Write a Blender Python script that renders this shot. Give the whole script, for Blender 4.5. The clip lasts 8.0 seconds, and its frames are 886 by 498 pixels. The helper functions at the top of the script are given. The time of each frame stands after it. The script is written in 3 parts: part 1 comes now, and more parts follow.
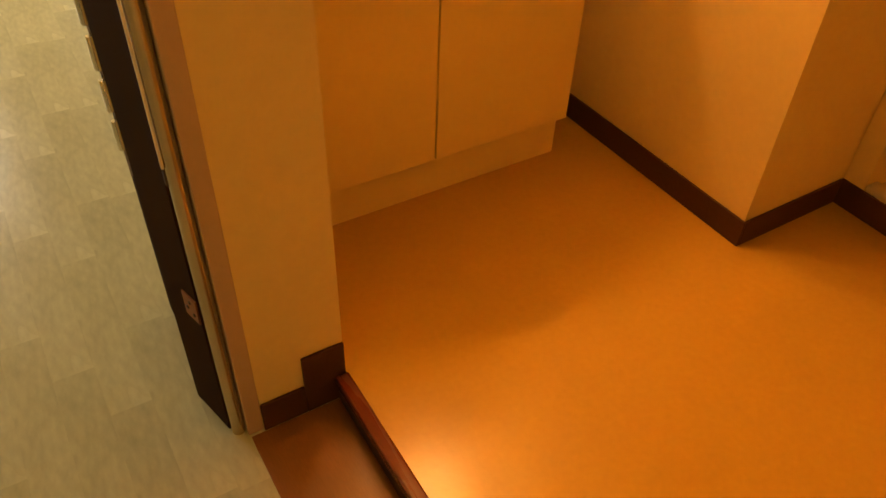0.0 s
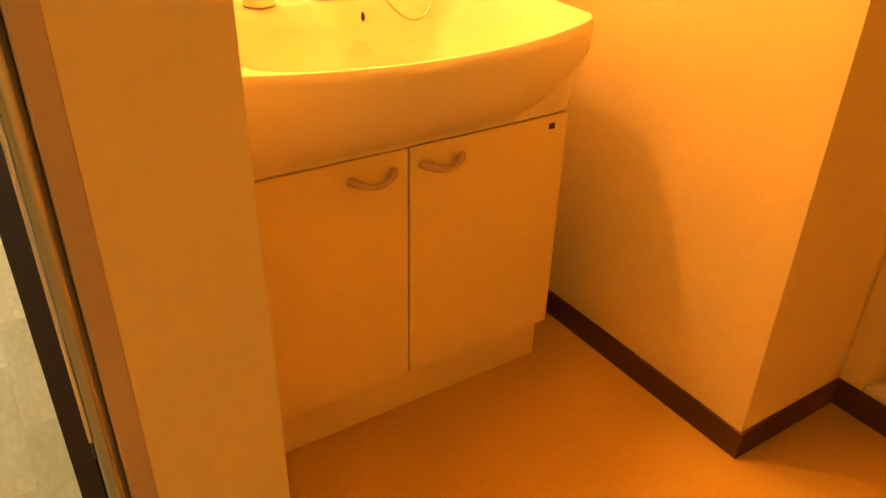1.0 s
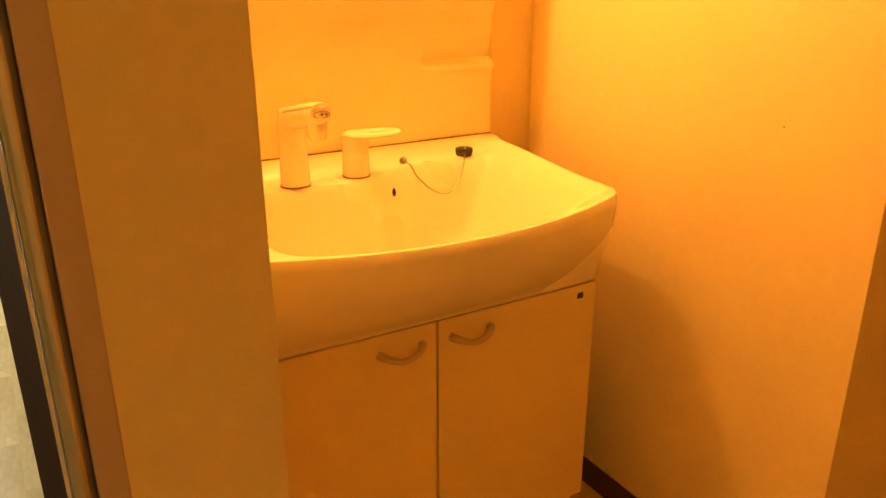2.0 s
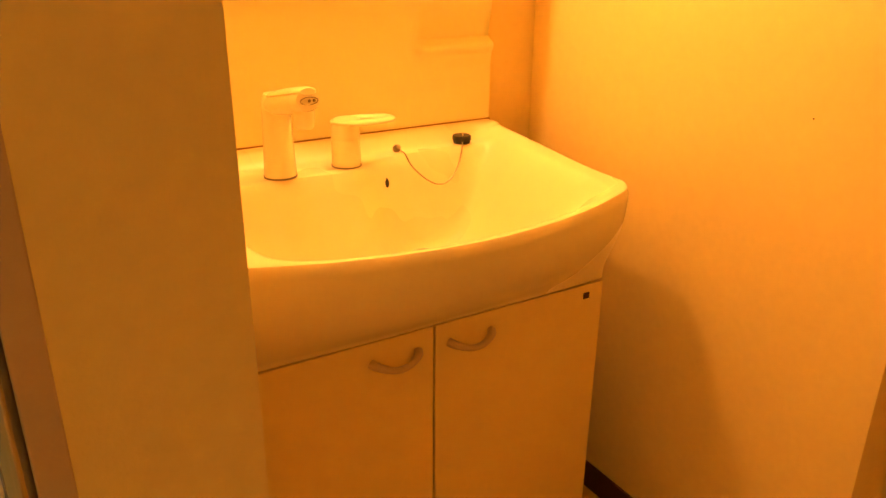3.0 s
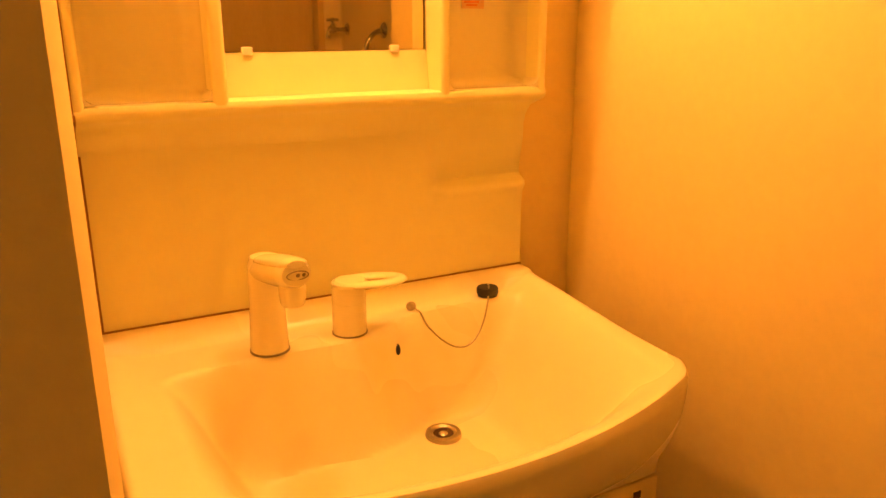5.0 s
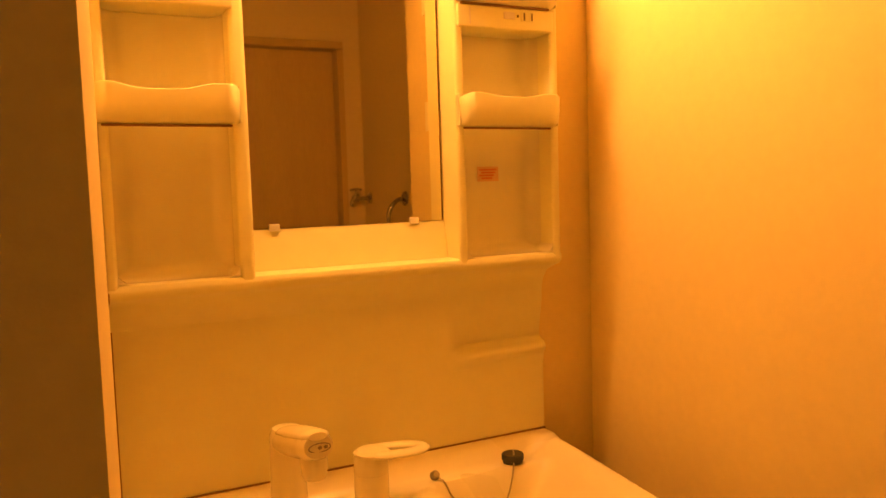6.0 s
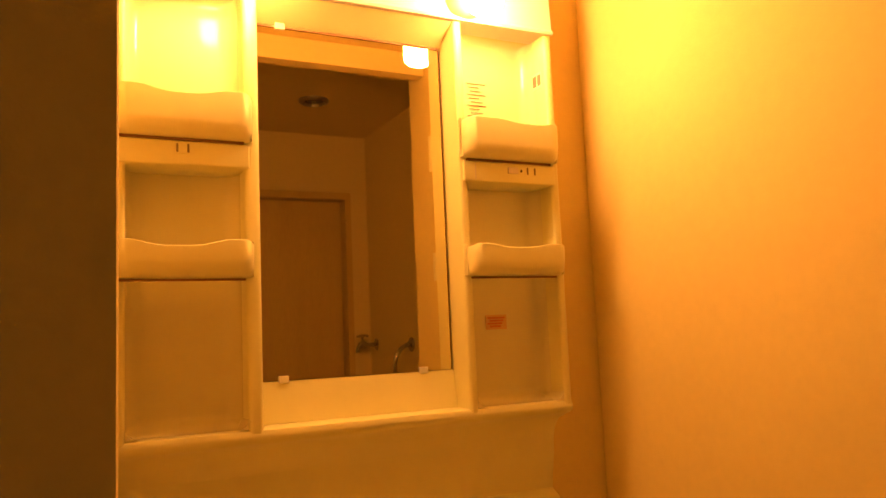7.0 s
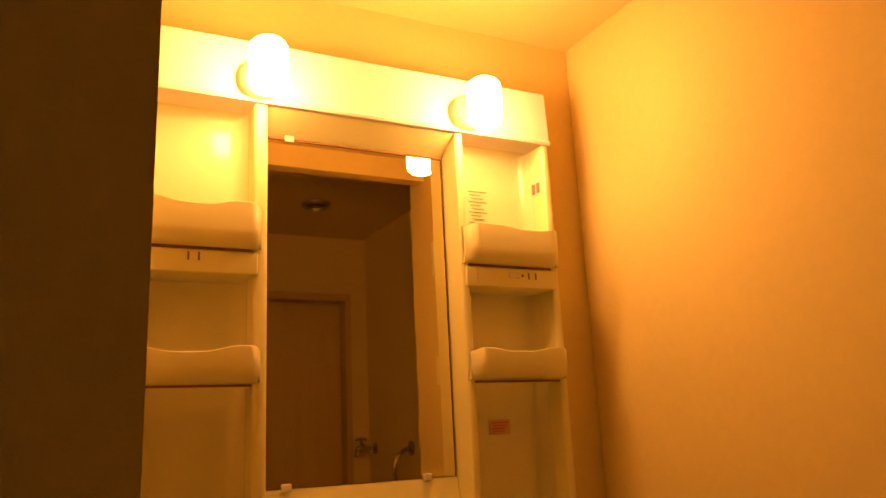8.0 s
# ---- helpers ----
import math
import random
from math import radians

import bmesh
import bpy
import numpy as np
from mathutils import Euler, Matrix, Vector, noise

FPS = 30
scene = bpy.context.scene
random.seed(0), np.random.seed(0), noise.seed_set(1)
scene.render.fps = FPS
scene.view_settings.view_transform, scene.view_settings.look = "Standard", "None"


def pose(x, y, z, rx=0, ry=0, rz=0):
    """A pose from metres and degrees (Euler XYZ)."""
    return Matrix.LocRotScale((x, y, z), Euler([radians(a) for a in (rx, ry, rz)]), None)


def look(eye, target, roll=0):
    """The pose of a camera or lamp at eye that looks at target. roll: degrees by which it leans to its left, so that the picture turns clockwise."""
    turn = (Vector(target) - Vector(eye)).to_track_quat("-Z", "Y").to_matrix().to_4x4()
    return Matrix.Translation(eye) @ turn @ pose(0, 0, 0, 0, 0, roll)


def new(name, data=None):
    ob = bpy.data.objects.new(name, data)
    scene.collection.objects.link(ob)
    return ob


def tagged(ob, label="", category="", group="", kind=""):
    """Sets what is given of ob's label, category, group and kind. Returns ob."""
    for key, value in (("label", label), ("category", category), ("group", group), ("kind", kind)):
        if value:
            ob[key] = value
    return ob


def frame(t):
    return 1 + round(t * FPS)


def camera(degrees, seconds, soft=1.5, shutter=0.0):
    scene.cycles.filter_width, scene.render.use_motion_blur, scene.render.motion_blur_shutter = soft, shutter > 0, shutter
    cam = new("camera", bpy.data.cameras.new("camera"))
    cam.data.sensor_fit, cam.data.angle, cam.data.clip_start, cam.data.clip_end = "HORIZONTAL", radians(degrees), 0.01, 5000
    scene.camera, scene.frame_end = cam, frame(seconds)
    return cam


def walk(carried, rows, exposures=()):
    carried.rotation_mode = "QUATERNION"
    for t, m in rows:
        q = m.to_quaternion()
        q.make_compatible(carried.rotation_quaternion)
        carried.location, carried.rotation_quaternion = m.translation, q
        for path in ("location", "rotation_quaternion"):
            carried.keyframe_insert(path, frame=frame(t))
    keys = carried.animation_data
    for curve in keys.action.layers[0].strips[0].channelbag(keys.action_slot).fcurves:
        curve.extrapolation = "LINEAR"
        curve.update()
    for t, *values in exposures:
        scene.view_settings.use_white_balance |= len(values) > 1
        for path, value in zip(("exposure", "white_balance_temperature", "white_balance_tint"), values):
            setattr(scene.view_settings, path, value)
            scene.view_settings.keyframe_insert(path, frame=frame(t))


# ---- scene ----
cam = camera(60.2, 8.0)
PATH = [
    (0, (-0.368, -1.602, 1.107), (0.436, -0.352, -0.231), 2.5),
    (0.5, (-0.328, -1.569, 1.094), (0.606, -0.246, -0.079), 3.9),
    (1, (-0.267, -1.49, 1.158), (0.681, -0.054, 0.138), 1.5),
    (1.5, (-0.254, -1.473, 1.187), (0.685, 0.077, 0.34), 0.6),
    (2, (-0.247, -1.479, 1.211), (0.703, 0.141, 0.523), -0.1),
    (2.2, (-0.242, -1.478, 1.215), (0.72, 0.145, 0.552), 0.9),
    (3.3, (-0.18, -1.31, 1.209), (0.769, 0.259, 0.411), 0.3),
    (3.5, (-0.157, -1.268, 1.212), (0.764, 0.303, 0.384), -0.0),
    (4, (-0.065, -1.175, 1.237), (0.865, 0.374, 0.379), -0.5),
    (4.5, (-0.024, -1.157, 1.26), (0.88, 0.464, 0.517), -1.1),
    (5, (-0.043, -1.165, 1.288), (0.864, 0.527, 0.726), -0.1),
    (5.2, (-0.044, -1.168, 1.297), (0.851, 0.556, 0.819), -0.1),
    (6.3, (-0.05, -1.183, 1.308), (0.842, 0.607, 1.263), -2.3),
    (6.5, (-0.054, -1.181, 1.312), (0.84, 0.607, 1.343), -2.2),
    (7, (-0.057, -1.187, 1.315), (0.836, 0.59, 1.53), -2.5),
    (7.5, (-0.067, -1.198, 1.323), (0.828, 0.553, 1.691), -2.8),
    (8, (-0.076, -1.203, 1.322), (0.814, 0.526, 1.79), -2.8),
]
walk(cam, [(t, look(eye, target, roll)) for t, eye, target, roll in PATH],
     [(0.0, 0.2), (0.5, 0.66), (1.0, 0.72), (1.5, 0.58), (2.0, 0.27), (3.5, 0.26), (4.5, -0.02), (5.2, -0.40), (6.5, -1.16), (7.0, -1.42), (7.5, -1.68), (8.0, -2.12)])

# ---- world, light, exposure ----
world = bpy.data.worlds.new("world")
scene.world = world
world.use_nodes = True
wn = world.node_tree
sky = wn.nodes.new("ShaderNodeTexSky")
sky.sky_type, sky.sun_disc, sky.sun_elevation, sky.sun_rotation = "NISHITA", False, radians(40), radians(200)
wn.nodes["Background"].inputs[1].default_value = 0.1
wn.links.new(sky.outputs[0], wn.nodes["Background"].inputs[0])

BULB = (1.0, 0.435, 0.115)
BULB_POWER = 420.0
DAY = (1.0, 0.83, 0.63)
DAY_POWER = 52.0

lamp = bpy.data.lights.new("window_daylight", "AREA")
lamp.shape, lamp.size, lamp.size_y, lamp.energy, lamp.color = "RECTANGLE", 1.4, 1.7, DAY_POWER, DAY
window_light = new("window_daylight", lamp)
window_light.matrix_world = look((-1.40, 3.27, 1.05), (-0.6, 0.0, 0.0))


# ---- materials ----
def mat(name, colour, rough=0.5, metal=0.0, vary=0.06, scale=12.0, bump=0.0, bump_scale=200.0, coat=0.0, spread=None, emit=None, rough_vary=0.08, spec=0.5):
    """A procedural surface: two scales of colour variation, roughness variation, and fine relief."""
    m = bpy.data.materials.new(name)
    m.use_nodes = True
    n, l = m.node_tree.nodes, m.node_tree.links
    b = n["Principled BSDF"]
    b.inputs["Metallic"].default_value = metal
    b.inputs["Specular IOR Level"].default_value = spec
    b.inputs["Coat Weight"].default_value = coat
    b.inputs["Coat Roughness"].default_value = 0.08
    tc = n.new("ShaderNodeTexCoord")
    big, fine = n.new("ShaderNodeTexNoise"), n.new("ShaderNodeTexNoise")
    big.inputs["Scale"].default_value, big.inputs["Detail"].default_value = scale * 0.25, 4
    fine.inputs["Scale"].default_value, fine.inputs["Detail"].default_value = scale * 6, 3
    where = tc.outputs["Object"]
    if spread:
        mp = n.new("ShaderNodeMapping")
        mp.inputs["Scale"].default_value = spread
        l.new(where, mp.inputs[0])
        where = mp.outputs[0]
    l.new(where, big.inputs["Vector"])
    l.new(where, fine.inputs["Vector"])
    mix = n.new("ShaderNodeMath")
    mix.operation = "ADD"
    l.new(big.outputs[0], mix.inputs[0])
    l.new(fine.outputs[0], mix.inputs[1])
    ramp = n.new("ShaderNodeMapRange")
    ramp.inputs[1].default_value, ramp.inputs[2].default_value = 0.6, 1.4
    ramp.inputs[3].default_value, ramp.inputs[4].default_value = 1 - vary, 1 + vary
    l.new(mix.outputs[0], ramp.inputs[0])
    mul = n.new("ShaderNodeVectorMath")
    mul.operation = "SCALE"
    mul.inputs[0].default_value = colour
    l.new(ramp.outputs[0], mul.inputs["Scale"])
    l.new(mul.outputs[0], b.inputs["Base Color"])
    rr = n.new("ShaderNodeMapRange")
    rr.inputs[3].default_value, rr.inputs[4].default_value = max(0.02, rough - rough_vary), min(1, rough + rough_vary)
    l.new(big.outputs[0], rr.inputs[0])
    l.new(rr.outputs[0], b.inputs["Roughness"])
    if bump:
        bt = n.new("ShaderNodeTexNoise")
        bt.inputs["Scale"].default_value, bt.inputs["Detail"].default_value = bump_scale, 4
        l.new(where, bt.inputs["Vector"])
        bp = n.new("ShaderNodeBump")
        bp.inputs["Strength"].default_value, bp.inputs["Distance"].default_value = bump, 0.002
        l.new(bt.outputs[0], bp.inputs["Height"])
        l.new(bp.outputs[0], b.inputs["Normal"])
    if emit:
        b.inputs["Emission Color"].default_value, b.inputs["Emission Strength"].default_value = (*emit[0], 1), emit[1]
    return m


M_WALL = mat("embossed_wallpaper", (0.77, 0.625, 0.275), 0.75, vary=0.035, scale=9, bump=0.14, bump_scale=260)
M_CEIL = mat("ceiling_paper", (0.77, 0.63, 0.29), 0.8, vary=0.03, scale=7, bump=0.3, bump_scale=180)
M_TRIM = mat("brown_vinyl_baseboard", (0.085, 0.034, 0.014), 0.6, spec=0.25, vary=0.12, scale=20, bump=0.1, bump_scale=120)
M_FLOOR = mat("beige_vinyl_floor", (0.54, 0.35, 0.06), 0.22, vary=0.055, scale=11, bump=0.22, bump_scale=55)
M_PLANK = mat("cream_plank_vinyl", (0.54, 0.56, 0.41), 0.25, vary=0.20, scale=5, bump=0.08, bump_scale=60, spread=(2.4, 1, 2.4))
pn, pl = M_PLANK.node_tree.nodes, M_PLANK.node_tree.links
info, tone, both = pn.new("ShaderNodeObjectInfo"), pn.new("ShaderNodeMapRange"), pn.new("ShaderNodeVectorMath")
tone.inputs[3].default_value, tone.inputs[4].default_value, both.operation = 0.98, 1.02, "SCALE"
pl.new(info.outputs["Random"], tone.inputs[0])
was = pn["Principled BSDF"].inputs["Base Color"].links[0].from_socket
pl.new(was, both.inputs[0])
pl.new(tone.outputs[0], both.inputs["Scale"])
pl.new(both.outputs[0], pn["Principled BSDF"].inputs["Base Color"])
M_SILL = mat("varnished_red_wood", (0.15, 0.032, 0.015), 0.28, vary=0.25, scale=10, bump=0.15, bump_scale=60, coat=0.4, spread=(14, 1, 14))
M_SADDLE = mat("brown_sill_wood", (0.23, 0.105, 0.035), 0.38, vary=0.16, scale=9, bump=0.1, bump_scale=60, spread=(12, 1, 12))
M_RISER = mat("dark_stained_riser", (0.05, 0.02, 0.013), 0.5, vary=0.2, scale=14)
M_CASE = mat("beige_painted_casing", (0.50, 0.37, 0.26), 0.5, vary=0.05, scale=10, bump=0.05)
M_DARK = mat("dark_brown_door_wood", (0.034, 0.014, 0.004), 0.7, spec=0.05, vary=0.25, scale=12, bump=0.1, bump_scale=40, spread=(12, 12, 1))
M_ALU = mat("bronze_anodised_aluminium", (0.50, 0.44, 0.33), 0.24, metal=0.85, vary=0.08, scale=20, spread=(10, 10, 1))
M_STEEL = mat("brushed_steel", (0.72, 0.70, 0.66), 0.18, metal=1.0, vary=0.08, scale=30)
M_DULL = mat("dull_stained_steel", (0.40, 0.36, 0.27), 0.32, metal=0.9, vary=0.12, scale=40)
M_BRASS = mat("old_brass_plate", (0.27, 0.10, 0.04), 0.5, metal=0.6, vary=0.2, scale=40)
M_CHROME = mat("chrome", (0.55, 0.53, 0.50), 0.14, metal=1.0, vary=0.05, scale=30, rough_vary=0.04)
M_PANEL = mat("white_moulded_plastic", (0.80, 0.765, 0.42), 0.30, vary=0.025, scale=5, bump=0.03, bump_scale=50)
M_HEADER = mat("white_lamp_header_plastic", (0.80, 0.74, 0.76), 0.30, vary=0.02, scale=5)
M_GLOSS = mat("glossy_moulded_plastic", (0.80, 0.76, 0.50), 0.12, vary=0.02, scale=5, rough_vary=0.03)
M_BIN = mat("ivory_plastic_bin", (0.80, 0.76, 0.44), 0.33, vary=0.025, scale=9)
M_BASIN = mat("glossy_white_basin", (0.82, 0.745, 0.48), 0.27, vary=0.025, scale=5, coat=0.0, rough_vary=0.05)
M_DOOR = mat("white_laminate_door", (0.81, 0.65, 0.25), 0.38, vary=0.02, scale=6, bump=0.02)
M_FARDOOR = mat("beige_wood_grain_door", (0.62, 0.45, 0.15), 0.45, vary=0.10, scale=8, spread=(6, 6, 0.6))
M_TAP = mat("white_tap_plastic", (0.79, 0.73, 0.46), 0.22, vary=0.02, scale=20)
M_GREY = mat("grey_print_and_shade", (0.20, 0.16, 0.12), 0.5, vary=0.05)
M_PRINT = mat("pale_print", (0.33, 0.25, 0.17), 0.5, vary=0.1, scale=60)
M_HANDLE = mat("satin_beige_handle", (0.57, 0.43, 0.23), 0.42, metal=0.1, vary=0.05, scale=40)
M_RUBBER = mat("black_rubber", (0.018, 0.016, 0.015), 0.5, vary=0.15, scale=40)
# for real joints, and for the shade strips under the trays
M_GAP_SHADE = mat("dark_joint_and_shade", (0.25, 0.12, 0.05), 0.7, vary=0.1)
M_MIRROR = mat("silvered_mirror", (0.75, 0.69, 0.46), 0.015, metal=1.0, vary=0.004, scale=3, rough_vary=0.005)
M_RED = mat("faded_red_print", (0.70, 0.22, 0.08), 0.5, vary=0.08, scale=60)
M_SALMON = mat("pale_salmon_sticker", (0.74, 0.48, 0.24), 0.45, vary=0.06, scale=60)
M_PAPER = mat("white_sticker_paper", (0.75, 0.70, 0.58), 0.5, vary=0.04, scale=40)
M_GLOBE = mat("lit_globe_glass", (0.9, 0.85, 0.75), 0.3, emit=(BULB, BULB_POWER))
M_SOCKET = mat("ivory_lamp_socket", (0.62, 0.52, 0.36), 0.4, vary=0.04, scale=30)
M_LENS = mat("frosted_lamp_lens", (0.10, 0.08, 0.06), 0.25, vary=0.05, scale=30)
M_PAN = mat("cream_washer_pan", (0.70, 0.64, 0.52), 0.4, vary=0.05, scale=10)


# ---- mesh helpers ----
def link(name, bm, material, parent=None, label="", smooth=False):
    me = bpy.data.meshes.new(name)
    bmesh.ops.recalc_face_normals(bm, faces=bm.faces[:])
    bm.to_mesh(me)
    bm.free()
    me.materials.append(material)
    if smooth:
        for p in me.polygons:
            p.use_smooth = True
        me.set_sharp_from_angle(angle=radians(40))
    ob = new(name, me)
    if parent:
        ob.parent = parent
    if label:
        ob["label"] = label
    return ob


def part(name, bm, material, parent, label="", smooth=False):
    return link(name, bm, material, parent, label, smooth)


def empty(name, label, category, group="", at=(0, 0, 0)):
    e = new(name)
    e.location = at
    e.empty_display_size = 0.05
    return tagged(e, label, category, group)


def box(x0, x1, y0, y1, z0, z1, bevel=0.0, seg=2, bm=None):
    one = bmesh.new()
    bmesh.ops.create_cube(one, size=1.0, matrix=Matrix.LocRotScale(((x0 + x1) / 2, (y0 + y1) / 2, (z0 + z1) / 2), None, (x1 - x0, y1 - y0, z1 - z0)))
    if bevel:
        bmesh.ops.bevel(one, geom=one.edges[:], offset=bevel, segments=seg, profile=0.5, affect="EDGES")
    return merge(bm, one)


def merge(bm, one):
    if bm is None:
        return one
    me = bpy.data.meshes.new("t")
    one.to_mesh(me)
    one.free()
    bm.from_mesh(me)
    bpy.data.meshes.remove(me)
    return bm


def lathe(profile, m=None, seg=32, bm=None):
    """Turned form about z from (radius, height) pairs, then moved by m."""
    one = bmesh.new()
    rings = []
    for r, z in profile:
        if r < 1e-5:
            rings.append([one.verts.new((0, 0, z))])
        else:
            rings.append([one.verts.new((r * math.cos(2 * math.pi * k / seg), r * math.sin(2 * math.pi * k / seg), z)) for k in range(seg)])
    for a, b in zip(rings, rings[1:]):
        for k in range(seg):
            j = (k + 1) % seg
            if len(a) == 1:
                one.faces.new((a[0], b[k], b[j]))
            elif len(b) == 1:
                one.faces.new((a[k], b[0], a[j]))
            else:
                one.faces.new((a[k], b[k], b[j], a[j]))
    if m is not None:
        bmesh.ops.transform(one, matrix=m, verts=one.verts)
    return merge(bm, one)


def tube(points, r, seg=10, bm=None, closed=False, flat=1.0):
    """A round bar swept along points; flat squeezes it along its own upright."""
    one = bmesh.new()
    pts = [Vector(p) for p in points]
    rings = []
    for k, p in enumerate(pts):
        a = pts[k - 1] if (k or closed) else p
        b = pts[(k + 1) % len(pts)] if (k < len(pts) - 1 or closed) else p
        d = (b - a).normalized()
        side = d.cross(Vector((0, 0, 1)))
        side = side.normalized() if side.length > 1e-4 else Vector((1, 0, 0))
        up = side.cross(d).normalized()
        rr = r[k] if isinstance(r, (list, tuple)) else r
        rings.append([one.verts.new(p + side * rr * math.cos(2 * math.pi * q / seg) + up * rr * flat * math.sin(2 * math.pi * q / seg)) for q in range(seg)])
    pairs = list(zip(rings, rings[1:])) + ([(rings[-1], rings[0])] if closed else [])
    for a, b in pairs:
        for q in range(seg):
            one.faces.new((a[q], a[(q + 1) % seg], b[(q + 1) % seg], b[q]))
    if not closed:
        one.faces.new(rings[0])
        one.faces.new(rings[-1])
    return merge(bm, one)


def extrude_outline(points, depth, m, bevel=0.0):
    """A flat outline in x, z given a thickness along y, moved by m."""
    one = bmesh.new()
    f = one.faces.new([one.verts.new((x, 0, z)) for x, z in points])
    got = bmesh.ops.extrude_face_region(one, geom=[f])
    bmesh.ops.translate(one, verts=[v for v in got["geom"] if isinstance(v, bmesh.types.BMVert)], vec=(0, depth, 0))
    if bevel:
        bmesh.ops.bevel(one, geom=one.edges[:], offset=bevel, segments=2, profile=0.5, affect="EDGES")
    bmesh.ops.transform(one, matrix=m, verts=one.verts)
    return one


def prism(quads, bm=None):
    """Closed solid from two loops of points of equal length."""
    one = bmesh.new()
    a = [one.verts.new(p) for p in quads[0]]
    b = [one.verts.new(p) for p in quads[1]]
    one.faces.new(a)
    one.faces.new(b[::-1])
    for k in range(len(a)):
        j = (k + 1) % len(a)
        one.faces.new((a[k], b[k], b[j], a[j]))
    return merge(bm, one)


def structure(name, bm, material, label, category="wall", smooth=False):
    return tagged(link(name, bm, material, smooth=smooth), label, category, kind="structure")


# ---- large structure ----
CEIL = 2.115      # lowered ceiling over the washstand
HIGH = 2.228      # ceiling of the washroom
WX = 0.875        # side wall beside the washstand
JY, JX0, JX1 = -0.765, -0.195, -0.032   # end of the dividing wall
LOW = -0.065      # corridor floor
FAR = -2.112
RX = 1.205
BACK = 0.02

structure("floor", box(-0.03, 1.9, -2.3, 0.1, -0.12, 0.0), M_FLOOR, "beige vinyl floor of the washroom, slightly worn", "floor")
structure("floor_corridor", box(-2.65, -0.050, -2.7, 3.3, -0.2, LOW), M_PLANK, "cream vinyl floor of the corridor, lit by daylight", "floor")
structure("wall_back", box(-0.004, WX + 0.1, BACK, BACK + 0.1, -0.1, HIGH), M_WALL, "off-white embossed wallpaper wall behind the washstand")
structure("wall_side", box(WX, 1.9, -0.87, BACK - 0.002, -0.1, HIGH), M_WALL, "off-white embossed wallpaper wall beside the washstand")
plan = [(JX0, JY), (JX1, JY), (-0.012, -0.46), (-0.009, BACK), (-0.009, 3.3), (-0.10, 3.3), (-0.10, -0.34), (JX0, -0.34)]
structure("wall_divider", prism(([(x, y, -0.22) for x, y in plan], [(x, y, 2.4) for x, y in plan])), M_WALL, "off-white wallpapered end of the dividing wall")
structure("wall_alcove_return", box(RX, 1.9, -0.925, -0.872, -0.1, HIGH), M_WALL, "off-white wallpaper return beside the washer alcove")
structure("wall_alcove_back", box(1.86, 1.95, -1.578, -0.927, -0.1, HIGH), M_WALL, "off-white wallpaper wall of the washer alcove")
structure("wall_taps", box(RX, 1.95, -2.3, -1.58, -0.1, HIGH), M_WALL, "off-white wallpaper wall that carries the washer taps")
far = bmesh.new()
box(1.127, RX - 0.0005, FAR - 0.15, FAR, 0, HIGH, bm=far)
box(-0.19, 1.127, FAR - 0.15, FAR, 1.966, HIGH, bm=far)
box(-0.19, 0.127, FAR - 0.15, FAR, -0.1, 1.966, bm=far)
structure("wall_far", far, M_WALL, "off-white wallpaper wall round a closed door")
structure("lintel", box(JX0, JX1, FAR, JY - 0.002, 2.0, HIGH), M_WALL, "off-white wallpapered lintel over the washroom entrance")
structure("lintel_washstand", box(JX1 + 0.001, WX - 0.001, -0.81, JY, 2.052, HIGH - 0.001), M_WALL, "shallow off-white wallpapered ceiling beam in front of the washstand")
structure("ceiling", box(JX1 - 0.16, 1.95, -2.3, 0.12, HIGH, HIGH + 0.1), M_CEIL, "off-white papered washroom ceiling", "ceiling")
structure("ceiling_washstand", box(JX1 - 0.1, WX + 0.05, JY + 0.001, BACK + 0.08, CEIL, CEIL + 0.1), M_CEIL, "lowered off-white papered ceiling over the washstand", "ceiling")
structure("ceiling_corridor", box(-2.6, JX0 - 0.002, -2.7, 3.3, 2.32, 2.4), M_CEIL, "off-white papered corridor ceiling", "ceiling")
structure("wall_corridor_south", box(-2.6, JX1, -2.8, -2.7, -0.2, 2.4), M_WALL, "off-white wallpaper corridor wall")
structure("wall_corridor_east", box(JX0, JX1, -2.7, FAR - 0.152, -0.2, 2.4), M_WALL, "off-white wallpaper corridor wall")
structure("wall_corridor_west", box(-2.7, -2.6, -2.8, 3.4, -0.2, 2.4), M_WALL, "off-white wallpaper wall of the bright room")
win = bmesh.new()
box(-2.6, -2.1, 3.3, 3.4, -0.2, 2.4, bm=win)
box(-0.7, JX1, 3.3, 3.4, -0.2, 2.4, bm=win)
box(-2.1, -0.7, 3.3, 3.4, 1.95, 2.4, bm=win)
box(-2.1, -0.7, 3.3, 3.4, -0.2, 0.15, bm=win)
structure("wall_window", win, M_WALL, "off-white wall with a window opening in the bright room")
BB = 0.067
bt = 0.007
structure("baseboard_side", box(WX - bt, WX - 0.0005, -0.87 - bt, BACK - 0.001, 0.0, BB, 0.0015), M_TRIM, "dark brown vinyl baseboard", "baseboard")
structure("baseboard_return", box(WX + 0.0005, RX - bt - 0.001, -0.87 - bt, -0.8705, 0.0, BB, 0.0015), M_TRIM, "dark brown vinyl baseboard", "baseboard")
structure("baseboard_curb", box(RX - bt, RX - 0.0005, -1.578, -0.871, 0.0, BB, 0.0015), M_TRIM, "dark brown vinyl baseboard along the washer curb", "baseboard")
structure("baseboard_taps", box(RX - bt, RX - 0.0005, FAR, -1.579, 0.0, BB, 0.0015), M_TRIM, "dark brown vinyl baseboard", "baseboard")
